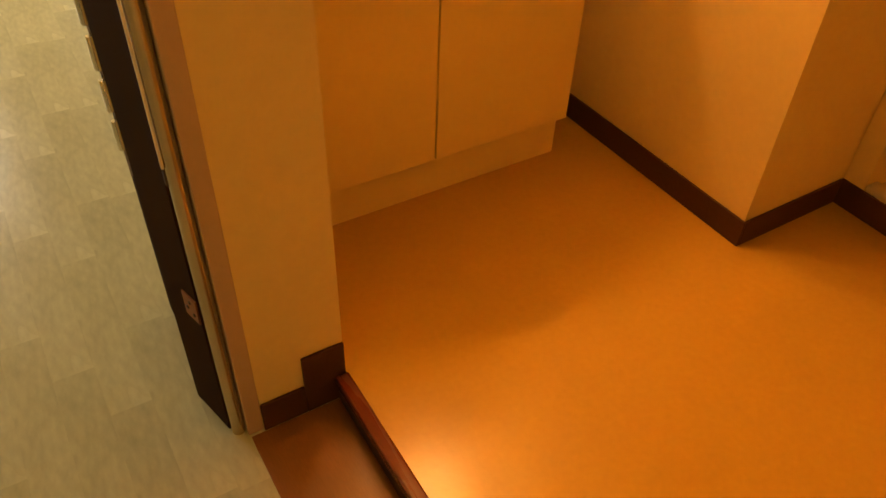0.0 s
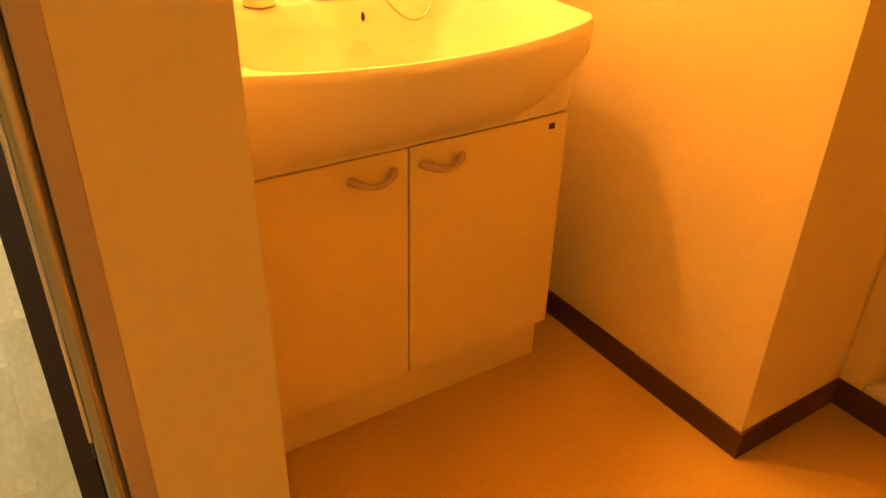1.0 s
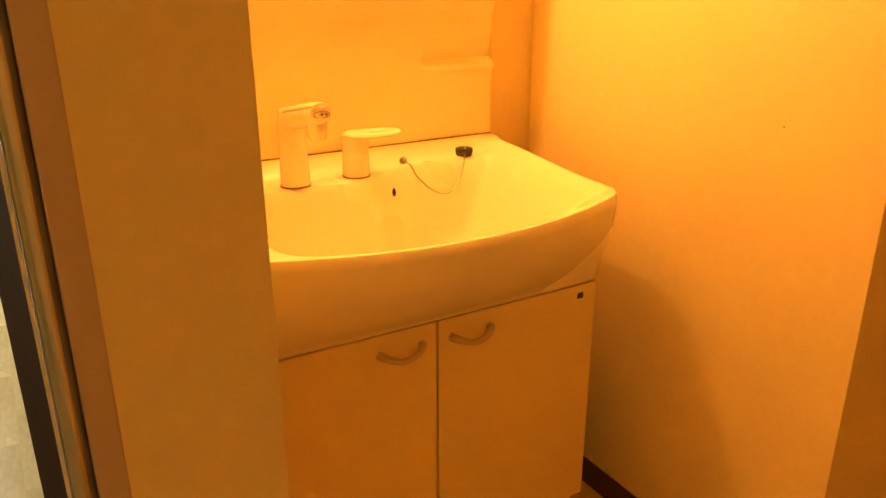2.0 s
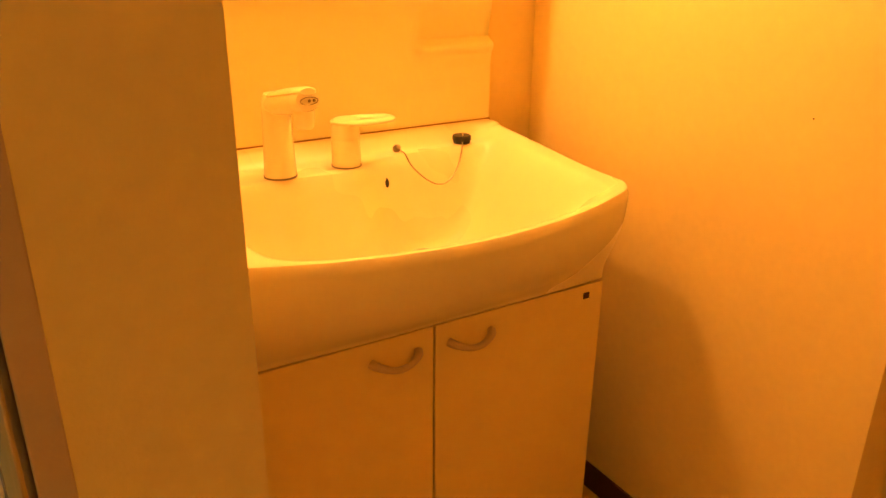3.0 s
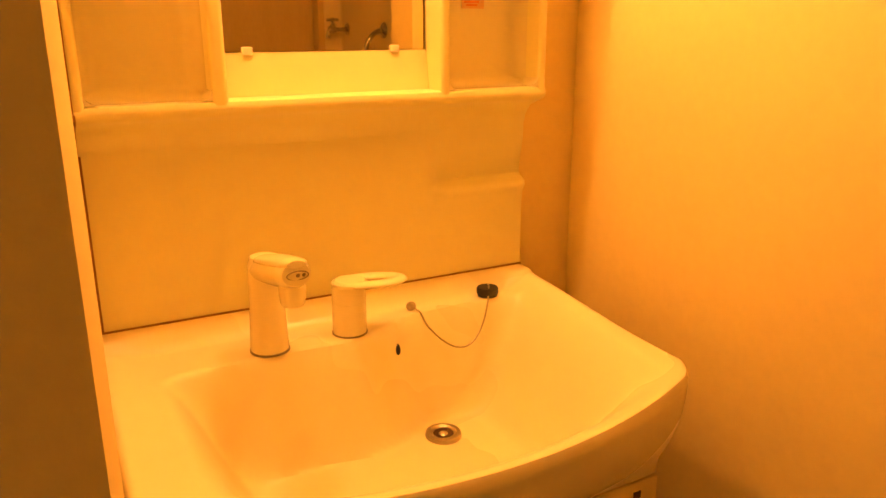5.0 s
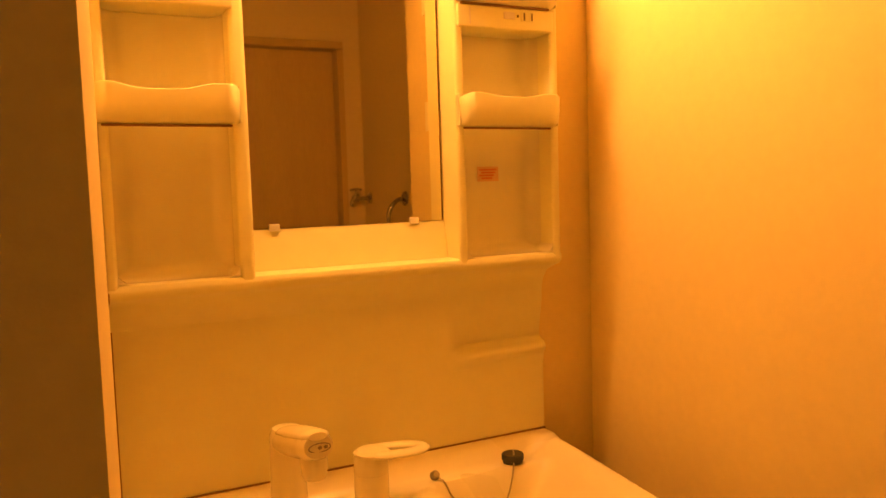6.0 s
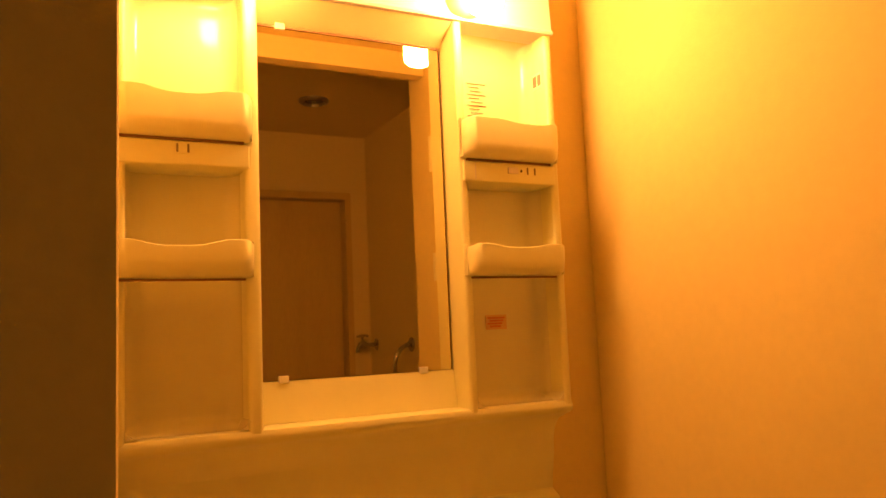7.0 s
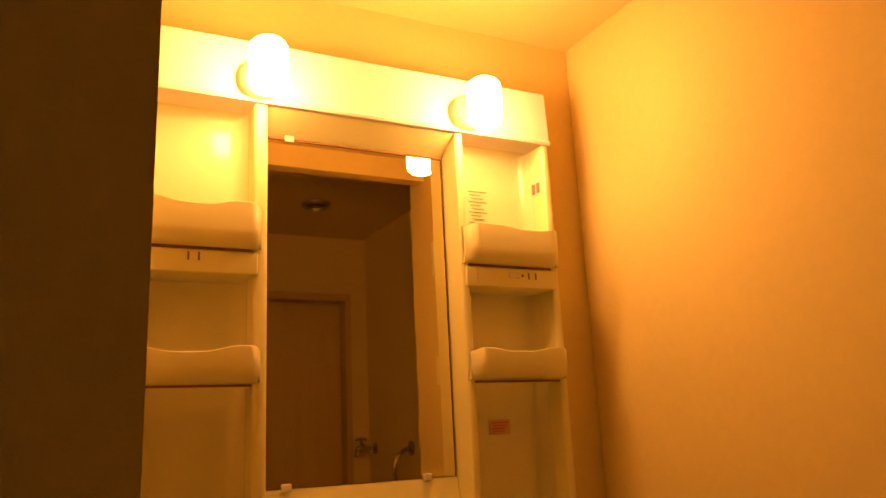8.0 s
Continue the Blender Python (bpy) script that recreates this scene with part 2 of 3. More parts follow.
structure("baseboard_jamb", box(-0.112, JX1, JY - bt, JY - 0.0005, LOW, 0.082, 0.0015), M_TRIM, "dark brown vinyl baseboard stepped at the threshold", "baseboard")
structure("baseboard_jamb_low", box(JX0, -0.1125, JY - bt, JY - 0.0005, LOW, 0.007, 0.0015), M_TRIM, "dark brown vinyl baseboard above the corridor floor", "baseboard")
structure("threshold", box(-0.055, -0.028, FAR + 0.002, JY - bt - 0.001, -0.02, 0.006, 0.004, 3), M_SILL, "varnished red-brown wooden threshold nosing", "threshold", True)
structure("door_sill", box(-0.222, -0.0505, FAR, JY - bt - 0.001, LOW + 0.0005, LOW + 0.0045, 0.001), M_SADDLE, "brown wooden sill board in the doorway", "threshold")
structure("threshold_riser", box(-0.049, -0.031, FAR + 0.002, JY - bt - 0.001, LOW - 0.01, -0.021), M_RISER, "dark stained wooden riser under the threshold", "threshold")


# ---- corridor: open door and its frame ----
def door_frame():
    e = empty("door_frame", "beige painted door frame with a bronze aluminium edge strip", "door frame", at=(0, 0, 0))
    part("casing", box(-0.224, JX0, JY - 0.002, JY + 0.10, LOW, 2.05, 0.002), M_CASE, e, "beige painted casing board")
    part("edge_strip", lathe([(0.0, LOW), (0.0118, LOW), (0.0118, 2.05), (0.0, 2.05)], pose(-0.2353, JY + 0.018, 0), 20), M_ALU, e, "bronze aluminium edge strip", True)
    part("edge_trim", box(-0.2512, -0.2474, JY + 0.013, JY + 0.018, 0.52, 2.0, 0.0008), M_PAPER, e, "thin pale seal strip")
    return e


def open_door():
    e = empty("open_door", "dark brown wooden folding door, folded open in the corridor", "door", at=(0, 0, 0))
    m = pose(-0.2437, JY + 0.028, 0, 0, 0, 14)
    leaf = box(-0.006, 0.0, 0.0, 0.105, LOW + 0.004, 2.03, 0.001)
    bmesh.ops.transform(leaf, matrix=m, verts=leaf.verts)
    part("leaf", leaf, M_DARK, e)
    plate = box(-0.009, -0.0055, 0.001, 0.040, 0.215, 0.265, 0.001)
    bmesh.ops.transform(plate, matrix=m, verts=plate.verts)
    p = part("hinge_plate", plate, M_BRASS, e, "worn brass hinge plate")
    for dy, dz in ((0.012, 0.230), (0.028, 0.237), (0.018, 0.253)):
        part("screw", lathe([(0, 0), (0.0035, 0), (0.003, 0.0015), (0, 0.002)], m @ pose(-0.009, dy, dz, 0, -90, 0), 12), M_RISER, p)
    part("folded_leaf", box(-0.2535, -0.1955, -0.424, -0.388, LOW + 0.004, 2.03, 0.0015), M_DARK, e, "second leaf folded back against the wall")
    # added steel plate and spaced barrels shape the dashed glints on the metal edge
    part("edge_glint_plate", box(-0.2575, -0.238, -0.4265, -0.4245, 0.30, 2.02), M_STEEL, e, "bright steel strip added for the glints along the door edge")
    for k in range(22):
        part("edge_glint_barrel", lathe([(0, 0), (0.0052, 0), (0.006, 0.002), (0.006, 0.054), (0.0052, 0.056), (0, 0.056)], pose(-0.2590, -0.432, 0.36 + 0.074 * k), 12), M_STEEL, e, smooth=True)
    part("hinge_knuckle", lathe([(0, 0.49), (0.006, 0.49), (0.006, 0.53), (0, 0.53)], m @ pose(-0.002, -0.006, 0), 14), M_RISER, e, "dark hinge knuckle", True)
    return e


door_frame()
open_door()


# ---- washstand cabinet ----
CX0, CX1, CYF = -0.006, 0.735, -0.392
DZ0, DZ1 = 0.113, 0.622


def cabinet():
    e = empty("vanity_cabinet", "white laminate washstand cabinet with two closed doors", "cabinet")
    part("body", box(CX0, CX1, CYF, -0.005, 0.10, 0.6262, 0.001), M_DOOR, e)
    part("kick_board", box(CX0 + 0.004, CX1 - 0.004, -0.383, -0.363, 0.0, 0.0995, 0.001), M_DOOR, e, "recessed white kick board")
    part("joint_strip", box(CX0 + 0.002, CX1 - 0.001, CYF - 0.004, CYF - 0.0005, 0.61, 0.640), M_GAP_SHADE, e, "dark joint line above the doors")
    part("centre_strip", box(0.362, 0.374, CYF - 0.003, CYF - 0.0005, DZ0, DZ1), M_GAP_SHADE, e, "dark joint line between the doors")
    for x0, x1, hx in ((CX0, 0.3662, 0.293), (0.3698, CX1 + 0.001, 0.438)):
        d = part("door", box(x0, x1, -0.411, CYF - 0.004, DZ0, DZ1, 0.0015), M_DOOR, e)
        pts = []
        for k in range(25):
            a = k / 24
            x = hx - 0.043 + 0.086 * a
            s = math.sin(math.pi * a)
            pts.append((x, -0.413 - 0.022 * s ** 0.55, 0.586 - 0.011 * s))
        h = part("handle", tube(pts, [0.0056 + 0.0022 * abs(2 * k / 24 - 1) ** 2 for k in range(25)], 14), M_HANDLE, d, "satin beige bow handle", True)
    part("badge", box(0.689, 0.703, -0.4125, -0.4105, 0.594, 0.606, 0.0004), M_RISER, e, "small dark maker's plate")
    return e


cabinet()


# ---- basin ----
RIM = 0.82


def front(x):
    y = -0.553 + 0.70 * (x - 0.375) ** 2
    r = 0.048
    d = min(x + 0.008, 0.754 - x)
    if x > 0.375 and d < r:
        y += r - math.sqrt(max(0, r * r - (r - d) ** 2))
    if x < 0.375 and d < 0.034:
        y += 0.034 - math.sqrt(max(0, 0.034**2 - (0.034 - d) ** 2))
    return y


def smooth01(v):
    v = max(0.0, min(1.0, v))
    return v * v * (3 - 2 * v)


def softmin(values, k):
    return -k * math.log(sum(math.exp(-v / k) for v in values))


def deck(x, y):
    """The basin's upper surface."""
    back = -0.128 + 0.060 * smooth01((x - 0.345) / 0.16)
    d = softmin([(back - y) / 0.068, (x - 0.060) / 0.135, (0.718 - x) / 0.16, (y + 0.549 - 0.70 * (x - 0.375) ** 2) / 0.22], 0.17)
    z = RIM - 0.172 * smooth01(d * 1.16) - 0.016 * smooth01(1 - math.hypot(x - 0.493, y + 0.20) / 0.25) * smooth01(d * 1.2)
    z += 0.030 * smooth01((y + 0.048) / 0.040)
    z += 0.024 * smooth01(1 + y / 0.40) * max(smooth01((x - 0.68) / 0.06), 0.4 * smooth01((0.07 - x) / 0.06)) * smooth01((-0.01 - y) / 0.03)
    return z


def basin():
    nx, ny = 110, 84
    bm = bmesh.new()
    grid = []
    for i in range(nx + 1):
        u = i / nx
        x = -0.008 + 0.762 * ((0.5 - 0.5 * math.cos(math.pi * u)) * 0.6 + u * 0.4)
        yf = front(x)
        col = []
        for j in range(ny + 1):
            v = j / ny
            y = -0.001 + (yf + 0.001) * v
            edge = min(x + 0.008, 0.754 - x, y - yf)
            z = deck(x, y)
            if edge < 0.012:
                z -= 0.012 - math.sqrt(max(0, 0.012**2 - (0.012 - max(edge, 0)) ** 2))
            col.append(bm.verts.new((x, y, z)))
        grid.append(col)
    for i in range(nx):
        for j in range(ny):
            bm.faces.new((grid[i][j], grid[i + 1][j], grid[i + 1][j + 1], grid[i][j + 1]))
    # the skirt under the rim
    ring = [grid[0][j] for j in range(ny + 1)] + [grid[i][ny] for i in range(1, nx + 1)] + [grid[nx][j] for j in range(ny - 1, -1, -1)]
    n_ring = {grid[0][j]: "left" for j in range(ny)} | {grid[nx][j]: "right" for j in range(ny)} | {grid[i][ny]: "front" for i in range(nx + 1)}
    last = ring
    # apron, rounded underside, then the set-back face above the cabinet doors
    for z, g, h in ((0.800, 1.0, 1.0), (0.785, 0.995, 0.999), (0.770, 0.98, 0.997), (0.755, 0.95, 0.995), (0.740, 0.905, 0.992), (0.725, 0.845, 0.988), (0.710, 0.765, 0.985), (0.695, 0.665, 0.982), (0.680, 0.54, 0.980), (0.667, 0.41, 0.978), (0.655, 0.29, 0.976), (0.645, 0.19, 0.975), (0.637, 0.11, 0.974), (0.6275, 0.05, 0.974), (0.6272, -0.15, 0.968)):
        row = []
        for v in ring:
            if n_ring[v] == "front":
                y = v.co.y * g - 0.409 * (1 - g)
            else:
                end = grid[0][ny].co.y if n_ring[v] == "left" else grid[nx][ny].co.y
                y = v.co.y * (end * g - 0.409 * (1 - g)) / end
            row.append(bm.verts.new((-0.008 + (v.co.x + 0.008) * h, y, min(z, v.co.z))))
        for a in range(len(ring) - 1):
            bm.faces.new((last[a], last[a + 1], row[a + 1], row[a]))
        last = row
    e = empty("wash_basin", "glossy white moulded wash basin with a bowed front", "basin")
    part("bowl", bm, M_BASIN, e, smooth=True)
    dx, dy = 0.493, -0.165
    dz = deck(dx, dy)
    m = pose(dx, dy, dz + 0.002)
    dr = part("drain", lathe([(0.017, -0.004), (0.0175, 0.003), (0.022, 0.0058), (0.029, 0.0045), (0.031, -0.004)], m, 36), M_DULL, e, "steel drain ring", True)
    part("strainer", lathe([(0, 0.0045), (0.004, 0.004), (0.0075, 0.002), (0.008, 0.0)], m, 28), M_DULL, dr, "dull metal strainer", True)
    # no hole is cut: a dark disc gives the throat its shade
    part("drain_shade_disc", lathe([(0, 0.0010), (0.0172, 0.0014), (0.0172, -0.003)], m, 28), M_RISER, dr, "dark disc drawn as the shade inside the drain throat", True)
    # black disc on the uncut bowl stands for the overflow's dark inside
    part("overflow_shade_disc", lathe([(0, 0.0015), (0.007, 0.001), (0.0085, 0), (0.0095, -0.003)], pose(0.438, -0.109, deck(0.438, -0.109) + 0.001, 60, 0, 0) @ Matrix.Diagonal((0.6, 1.15, 1, 1)), 20), M_RUBBER, e, "black disc drawn as the shade inside the overflow hole", True)
    return e


basin()


def plug():
    e = empty("basin_plug", "black rubber basin plug on a ball chain, resting on the deck", "plug")
    part("stopper", lathe([(0, 0.0), (0.017, 0.0), (0.018, 0.004), (0.0195, 0.006), (0.0195, 0.014), (0.018, 0.016), (0.006, 0.0165), (0, 0.0165)], pose(0.641, -0.058, deck(0.641, -0.05) + 0.001), 28), M_RUBBER, e, smooth=True)
    a, b = Vector((0.489, -0.057, 0.827)), Vector((0.641, -0.060, 0.842))
    part("anchor", lathe([(0, -0.004), (0.008, -0.004), (0.008, 0.003), (0.005, 0.008), (0, 0.009)], pose(*a, 55, 0, 0), 18), M_DULL, e, "dull metal chain anchor", True)
    pts = []
    for k in range(61):
        u = k / 60
        p = a.lerp(b, u)
        p.y -= 0.052 * (1 - (2 * u - 1) ** 2) ** 0.8
        p.z = max(deck(p.x, p.y) + 0.0025, p.z - 0.078 * (1 - (2 * u - 1) ** 2)) if 0.03 < u < 0.97 else p.z
        pts.append(p)
    part("chain", tube(pts, 0.0015, 8), M_DULL, e, "dull metal ball chain", True)
    return e


plug()


# ---- taps on the basin ----
def spout():
    e = empty("spout_tap", "white plastic pull-out spout on the basin deck", "tap")
    x, y = 0.229, -0.107
    z = 0.8205
    # grey ring puts the shadow line round the spout's foot into colour
    part("base_shade_ring", lathe([(0, 0), (0.0298, 0), (0.0298, 0.002), (0.028, 0.0028), (0, 0.0028)], pose(x, y, z), 36), M_GREY, e, "thin grey ring drawn as the shadow line round the tap foot", True)
    part("column", lathe([(0.028, 0.002), (0.0285, 0.006), (0.0265, 0.05), (0.025, 0.10), (0.024, 0.138), (0.020, 0.147), (0, 0.149)], pose(x, y, z), 36), M_TAP, e, smooth=True)
    def head(u, lift=0.0):
        return (x + 0.005 * u, y + 0.010 - 0.150 * u, z + 0.126 + 0.034 * u - 0.002 * u * u + lift)
    pts = [head(k / 12) for k in range(13)]
    part("spray_head", tube(pts, [0.0235 + 0.002 * math.sin(math.pi * k / 12) - 0.004 * (k == 12) for k in range(13)], 24, flat=0.82), M_TAP, e, smooth=True)
    part("head_cap", tube([head(0.05 + 0.95 * k / 12, 0.0135) for k in range(13)], [0.0185 + 0.004 * math.sin(math.pi * k / 12) - 0.006 * (k in (0, 12)) for k in range(13)], 20, flat=0.42), M_TAP, e, smooth=True)
    nx, ny, nz = head(0.86)
    part("nozzle", lathe([(0, 0), (0.014, 0), (0.0165, 0.004), (0.018, 0.020), (0.018, 0.036), (0, 0.036)], pose(nx, ny, nz - 0.044), 24), M_TAP, e, smooth=True)
    face = pose(x + 0.006, head(1.0)[1] - 0.0015, head(1.0)[2] - 0.001, 8, 0, 0)
    ring = [face @ Vector((0.0145 * math.cos(a * math.pi / 12), 0, 0.0062 * math.sin(a * math.pi / 12))) for a in range(24)]
    part("selector_ring", tube(ring, 0.0008, 6, closed=True), M_GREY, e, "grey oval selector mark")
    for dx in (0.0005, 0.0085):
        part("selector_dot", lathe([(0, 0), (0.0028, 0), (0.002, 0.0012), (0, 0.0014)], face @ pose(dx, 0, 0, 90, 0, 0), 14), M_GREY, e)
    return e


def mixer():
    e = empty("mixer_tap", "white plastic single-lever mixer on the basin deck", "tap")
    x, y, z = 0.360, -0.100, 0.8205
    # the mixer's contact shadow, likewise a grey ring
    part("base_shade_ring", lathe([(0, 0), (0.0282, 0), (0.0282, 0.0018), (0.026, 0.0024), (0, 0.0024)], pose(x, y, z), 36), M_GREY, e, "thin grey ring drawn as the shadow line round the tap foot", True)
    part("column", lathe([(0.0265, 0.002), (0.027, 0.006), (0.0262, 0.05), (0.0258, 0.051), (0.0258, 0.0525), (0.0265, 0.053), (0.0265, 0.075), (0.022, 0.086), (0, 0.088)], pose(x, y, z), 36), M_TAP, e, smooth=True)
    pts = []
    for k in range(32):
        a = 2 * math.pi * k / 32
        pts.append((x + 0.030 + 0.0445 * math.cos(a) + 0.006 * math.sin(a), y - 0.013 + 0.020 * math.sin(a) - 0.020 * math.cos(a), z + 0.085 + 0.003 * math.cos(a)))
    part("lever_loop", tube(pts, 0.0112, 16, closed=True, flat=0.5), M_TAP, e, "white loop lever", True)
    part("lever_hub", lathe([(0, 0), (0.0265, 0), (0.027, 0.005), (0.023, 0.009), (0, 0.0105)], pose(x + 0.002, y - 0.003, z + 0.080), 32), M_TAP, e, smooth=True)
    return e


spout()
mixer()


# ---- mirror unit ----
PF = -0.066           # front of the frame
ML, MR, MB, MT = 0.212, 0.540, 1.250, 1.818


def along_x(profile, x0, x1, bm=None):
    return prism(([(x0, y, z) for y, z in profile], [(x1, y, z) for y, z in profile]), bm)


def bin_tray(parent, x0, x1, z0, z1, depth, dip, wide, deep):
    """A curved tray with a wavy top edge."""
    bm = bmesh.new()
    n = 28
    w = 0.0022
    rows = []
    for k in range(n + 1):
        u = k / n
        x = x0 + (x1 - x0) * u
        c = min(u, 1 - u) * (x1 - x0)
        r = 0.022
        y = -depth + (r - math.sqrt(max(0, r * r - (r - c) ** 2)) if c < r else 0)
        wave = 0.003 - deep * math.exp(-(((u - dip) / wide) ** 4)) - 0.006 * smooth01(1 - c / 0.014)
        top = z1 + wave - 0.001
        rows.append([(x, y + 0.0004, top - 0.0008), (x, y + 0.001, z0 + 0.024), (x, y + 0.003, z0 + 0.013), (x, y + 0.008, z0 + 0.005), (x, y + 0.018, z0 + 0.001), (x, -0.03, z0), (x, -0.03, z0 + 0.003), (x, y + 0.019, z0 + 0.0045), (x, y + 0.010, z0 + 0.008), (x, y + 0.003 + w, z0 + 0.015), (x, y + 0.001 + w, top - 0.0006), (x, y + 0.0012, top)])
    vs = [[bm.verts.new(p) for p in row] for row in rows]
    for a, b in zip(vs, vs[1:]):
        for k in range(12):
            j = (k + 1) % 12
            bm.faces.new((a[k], a[j], b[j], b[k]))
    bm.faces.new(vs[0])
    bm.faces.new(vs[-1][::-1])
    for xa in (x0, x1 - w):
        prism(([(xa, -depth + 0.02, z0 + 0.002), (xa, -0.02, z0 + 0.002), (xa, -0.02, z1 - 0.002), (xa, -depth + 0.02, z1 + 0.002)],
               [(xa + w, -depth + 0.02, z0 + 0.002), (xa + w, -0.02, z0 + 0.002), (xa + w, -0.02, z1 - 0.002), (xa + w, -depth + 0.02, z1 + 0.002)]), bm)
    return part("tray", bm, M_BIN, parent, "ivory plastic tray with a wavy lip", True)


def niche(x0, x1, z0, z1):
    """The hollow of a side shelf: a sheet whose back turns into the sides, top and floor in wide coves."""
    bm = bmesh.new()
    r, deep = 0.026, 0.034

    def cove(d, r, deep):
        return deep * (1 - math.sqrt(max(0.0, 1 - (1 - d / r) ** 2))) if d < r else 0.0

    def steps(a, b, r):
        rim = [r * (k / 9) ** 2 for k in range(10)]
        return [a + q for q in rim] + [a + r + (b - a - 2 * r) * k / 8 for k in range(1, 8)] + [b - q for q in rim[::-1]]

    grid = []
    for x in steps(x0, x1, r):
        col = []
        for z in steps(z0, z1, r):
            y = 0.002 - max(cove(min(x - x0, x1 - x), r, deep), cove(z - z0, 0.020, 0.060), cove(z1 - z, 0.012, 0.02))
            col.append(bm.verts.new((x, y, z)))
        grid.append(col)
    for a, b in zip(grid, grid[1:]):
        for k in range(len(a) - 1):
            bm.faces.new((a[k], a[k + 1], b[k + 1], b[k]))
    # rounded lower corners of the opening
    q = 0.016
    for xa, sx in ((x0, 1), (x1, -1)):
        line = [(xa, z0)] + [(xa + sx * (q - q * math.sin(k * math.pi / 12)), z0 + q - q * math.cos(k * math.pi / 12)) for k in range(7)]
        merge(bm, extrude_outline(line, 0.05, pose(0, PF + 0.003, 0)))
    return bm


def outlet(parent, x, z, y):
    o = part("outlet", box(x - 0.013, x + 0.013, y - 0.0012, y, z - 0.008, z + 0.008, 0.0004), M_PANEL, parent, "small white power outlet")
    for dx in (-0.0075, 0.0075):
        part("slot", box(x + dx - 0.0015, x + dx + 0.0015, y - 0.0018, y - 0.0010, z - 0.0062, z + 0.0062), M_GREY, o)


def mirror_unit():
    e = empty("mirror_cabinet", "white moulded plastic mirror cabinet with side shelves above a basin", "mirror cabinet")
    # backsplash with its rounded ledge and the soap recess moulded in it
    prof = [(0.0, 0.852), (0.0, 1.115), (-0.006, 1.135), (-0.020, 1.152), (-0.045, 1.162), (-0.058, 1.166), (PF + 0.001, 1.172), (PF, 1.178), (PF + 0.003, 1.185), (PF + 0.008, 1.187)]
    low = [(0.0, 0.852 + 0.263 * k / 70) for k in range(71)]
    line = low + prof[2:]
    bm = bmesh.new()
    rows = []
    for k in range(111):
        x = 0.004 + 0.744 * k / 110
        inside = smooth01((x - 0.553) / 0.03) * smooth01((0.757 - x) / 0.014)
        row = []
        for y, z in line:
            if z < 1.114:
                hollow = smooth01((z - 1.014) / 0.012) * smooth01((1.102 - z) / 0.075)
                lip = smooth01(1 - abs(z - 1.008) / 0.018) + 0.35 * smooth01(1 - abs(z - 0.992) / 0.03)
                y = y + inside * (0.016 * hollow - 0.012 * lip)
            row.append(bm.verts.new((x, y, z)))
        row.append(bm.verts.new((x, 0.0185, 1.187)))
        row.append(bm.verts.new((x, 0.0185, 0.852)))
        rows.append(row)
    for a, b in zip(rows, rows[1:]):
        for k in range(len(a)):
            q = (k + 1) % len(a)
            bm.faces.new((a[k], a[q], b[q], b[k]))
    bm.faces.new(rows[0])
    bm.faces.new(rows[-1])
    part("backsplash", bm, M_PANEL, e, "plain white backsplash panel with a soap recess", True)
    part("bottom_joint", box(0.004, 0.748, -0.004, 0.012, 0.8485, 0.8518), M_GAP_SHADE, e, "dark joint line over the basin")
    part("side_joint", box(0.0042, 0.0115, -0.0025, -0.0003, 0.8525, 1.114), M_GAP_SHADE, e, "dark seal joint beside the panel")
    part("side_joint", along_x([(-0.0027, 1.113), (-0.0087, 1.133), (-0.0225, 1.149), (-0.047, 1.159), (-0.060, 1.163), (PF - 0.0025, 1.170), (PF - 0.0025, 1.1775), (PF + 0.004, 1.1775), (-0.04, 1.168), (-0.012, 1.150), (0.001, 1.125)], 0.0022, 0.0085), M_GAP_SHADE, e)
    part("side_joint", box(0.0015, 0.0070, PF - 0.0025, PF - 0.0003, 1.178, 1.400), M_GAP_SHADE, e)
    # back sheet of the shelves
    part("back_sheet", box(0.004, 0.748, 0.006, 0.018, 1.188, 1.957), M_PANEL, e)
    # uprights
    for x0, x1, soft in ((0.004, 0.021, 0.006), (0.185, 0.207, 0.007), (0.545, 0.561, 0.006), (0.732, 0.748, 0.006)):
        part("upright", box(x0, x1, PF + 0.0005, 0.013, 1.177, 1.856, soft, 5), M_PANEL, e, smooth=True)
    # lamp header
    part("header", prism(([(0.004, 0.0055, 1.849), (0.004, PF - 0.006, 1.849), (0.004, PF - 0.008, 1.853), (0.004, PF - 0.002, 1.860), (0.004, PF + 0.002, 1.957), (0.004, 0.0055, 1.957)],
                          [(0.748, 0.0055, 1.849), (0.748, PF - 0.006, 1.849), (0.748, PF - 0.008, 1.853), (0.748, PF - 0.002, 1.860), (0.748, PF + 0.002, 1.957), (0.748, 0.0055, 1.957)])), M_HEADER, e, "white lamp header panel")
    # the recess round the mirror
    part("upper_reveal", prism(([(0.2075, PF + 0.004, 1.8485), (0.2075, 0.0055, 1.8485), (0.2075, 0.0055, MT), (0.2075, -0.006, MT)],
                                [(0.5445, PF + 0.004, 1.8485), (0.5445, 0.0055, 1.8485), (0.5445, 0.0055, MT), (0.5445, -0.006, MT)])), M_PANEL, e)
    part("lower_panel", prism(([(0.2075, -0.010, MB), (0.2075, 0.0055, MB), (0.2075, 0.0055, 1.1875), (0.2075, -0.022, 1.1875)],
                               [(0.5445, -0.010, MB), (0.5445, 0.0055, MB), (0.5445, 0.0055, 1.1875), (0.5445, -0.022, 1.1875)])), M_PANEL, e)
    part("mirror_edge", box(0.2085, 0.5435, -0.0075, 0.004, MB + 0.0005, MT + 0.003), M_GAP_SHADE, e, "dark mirror edge")
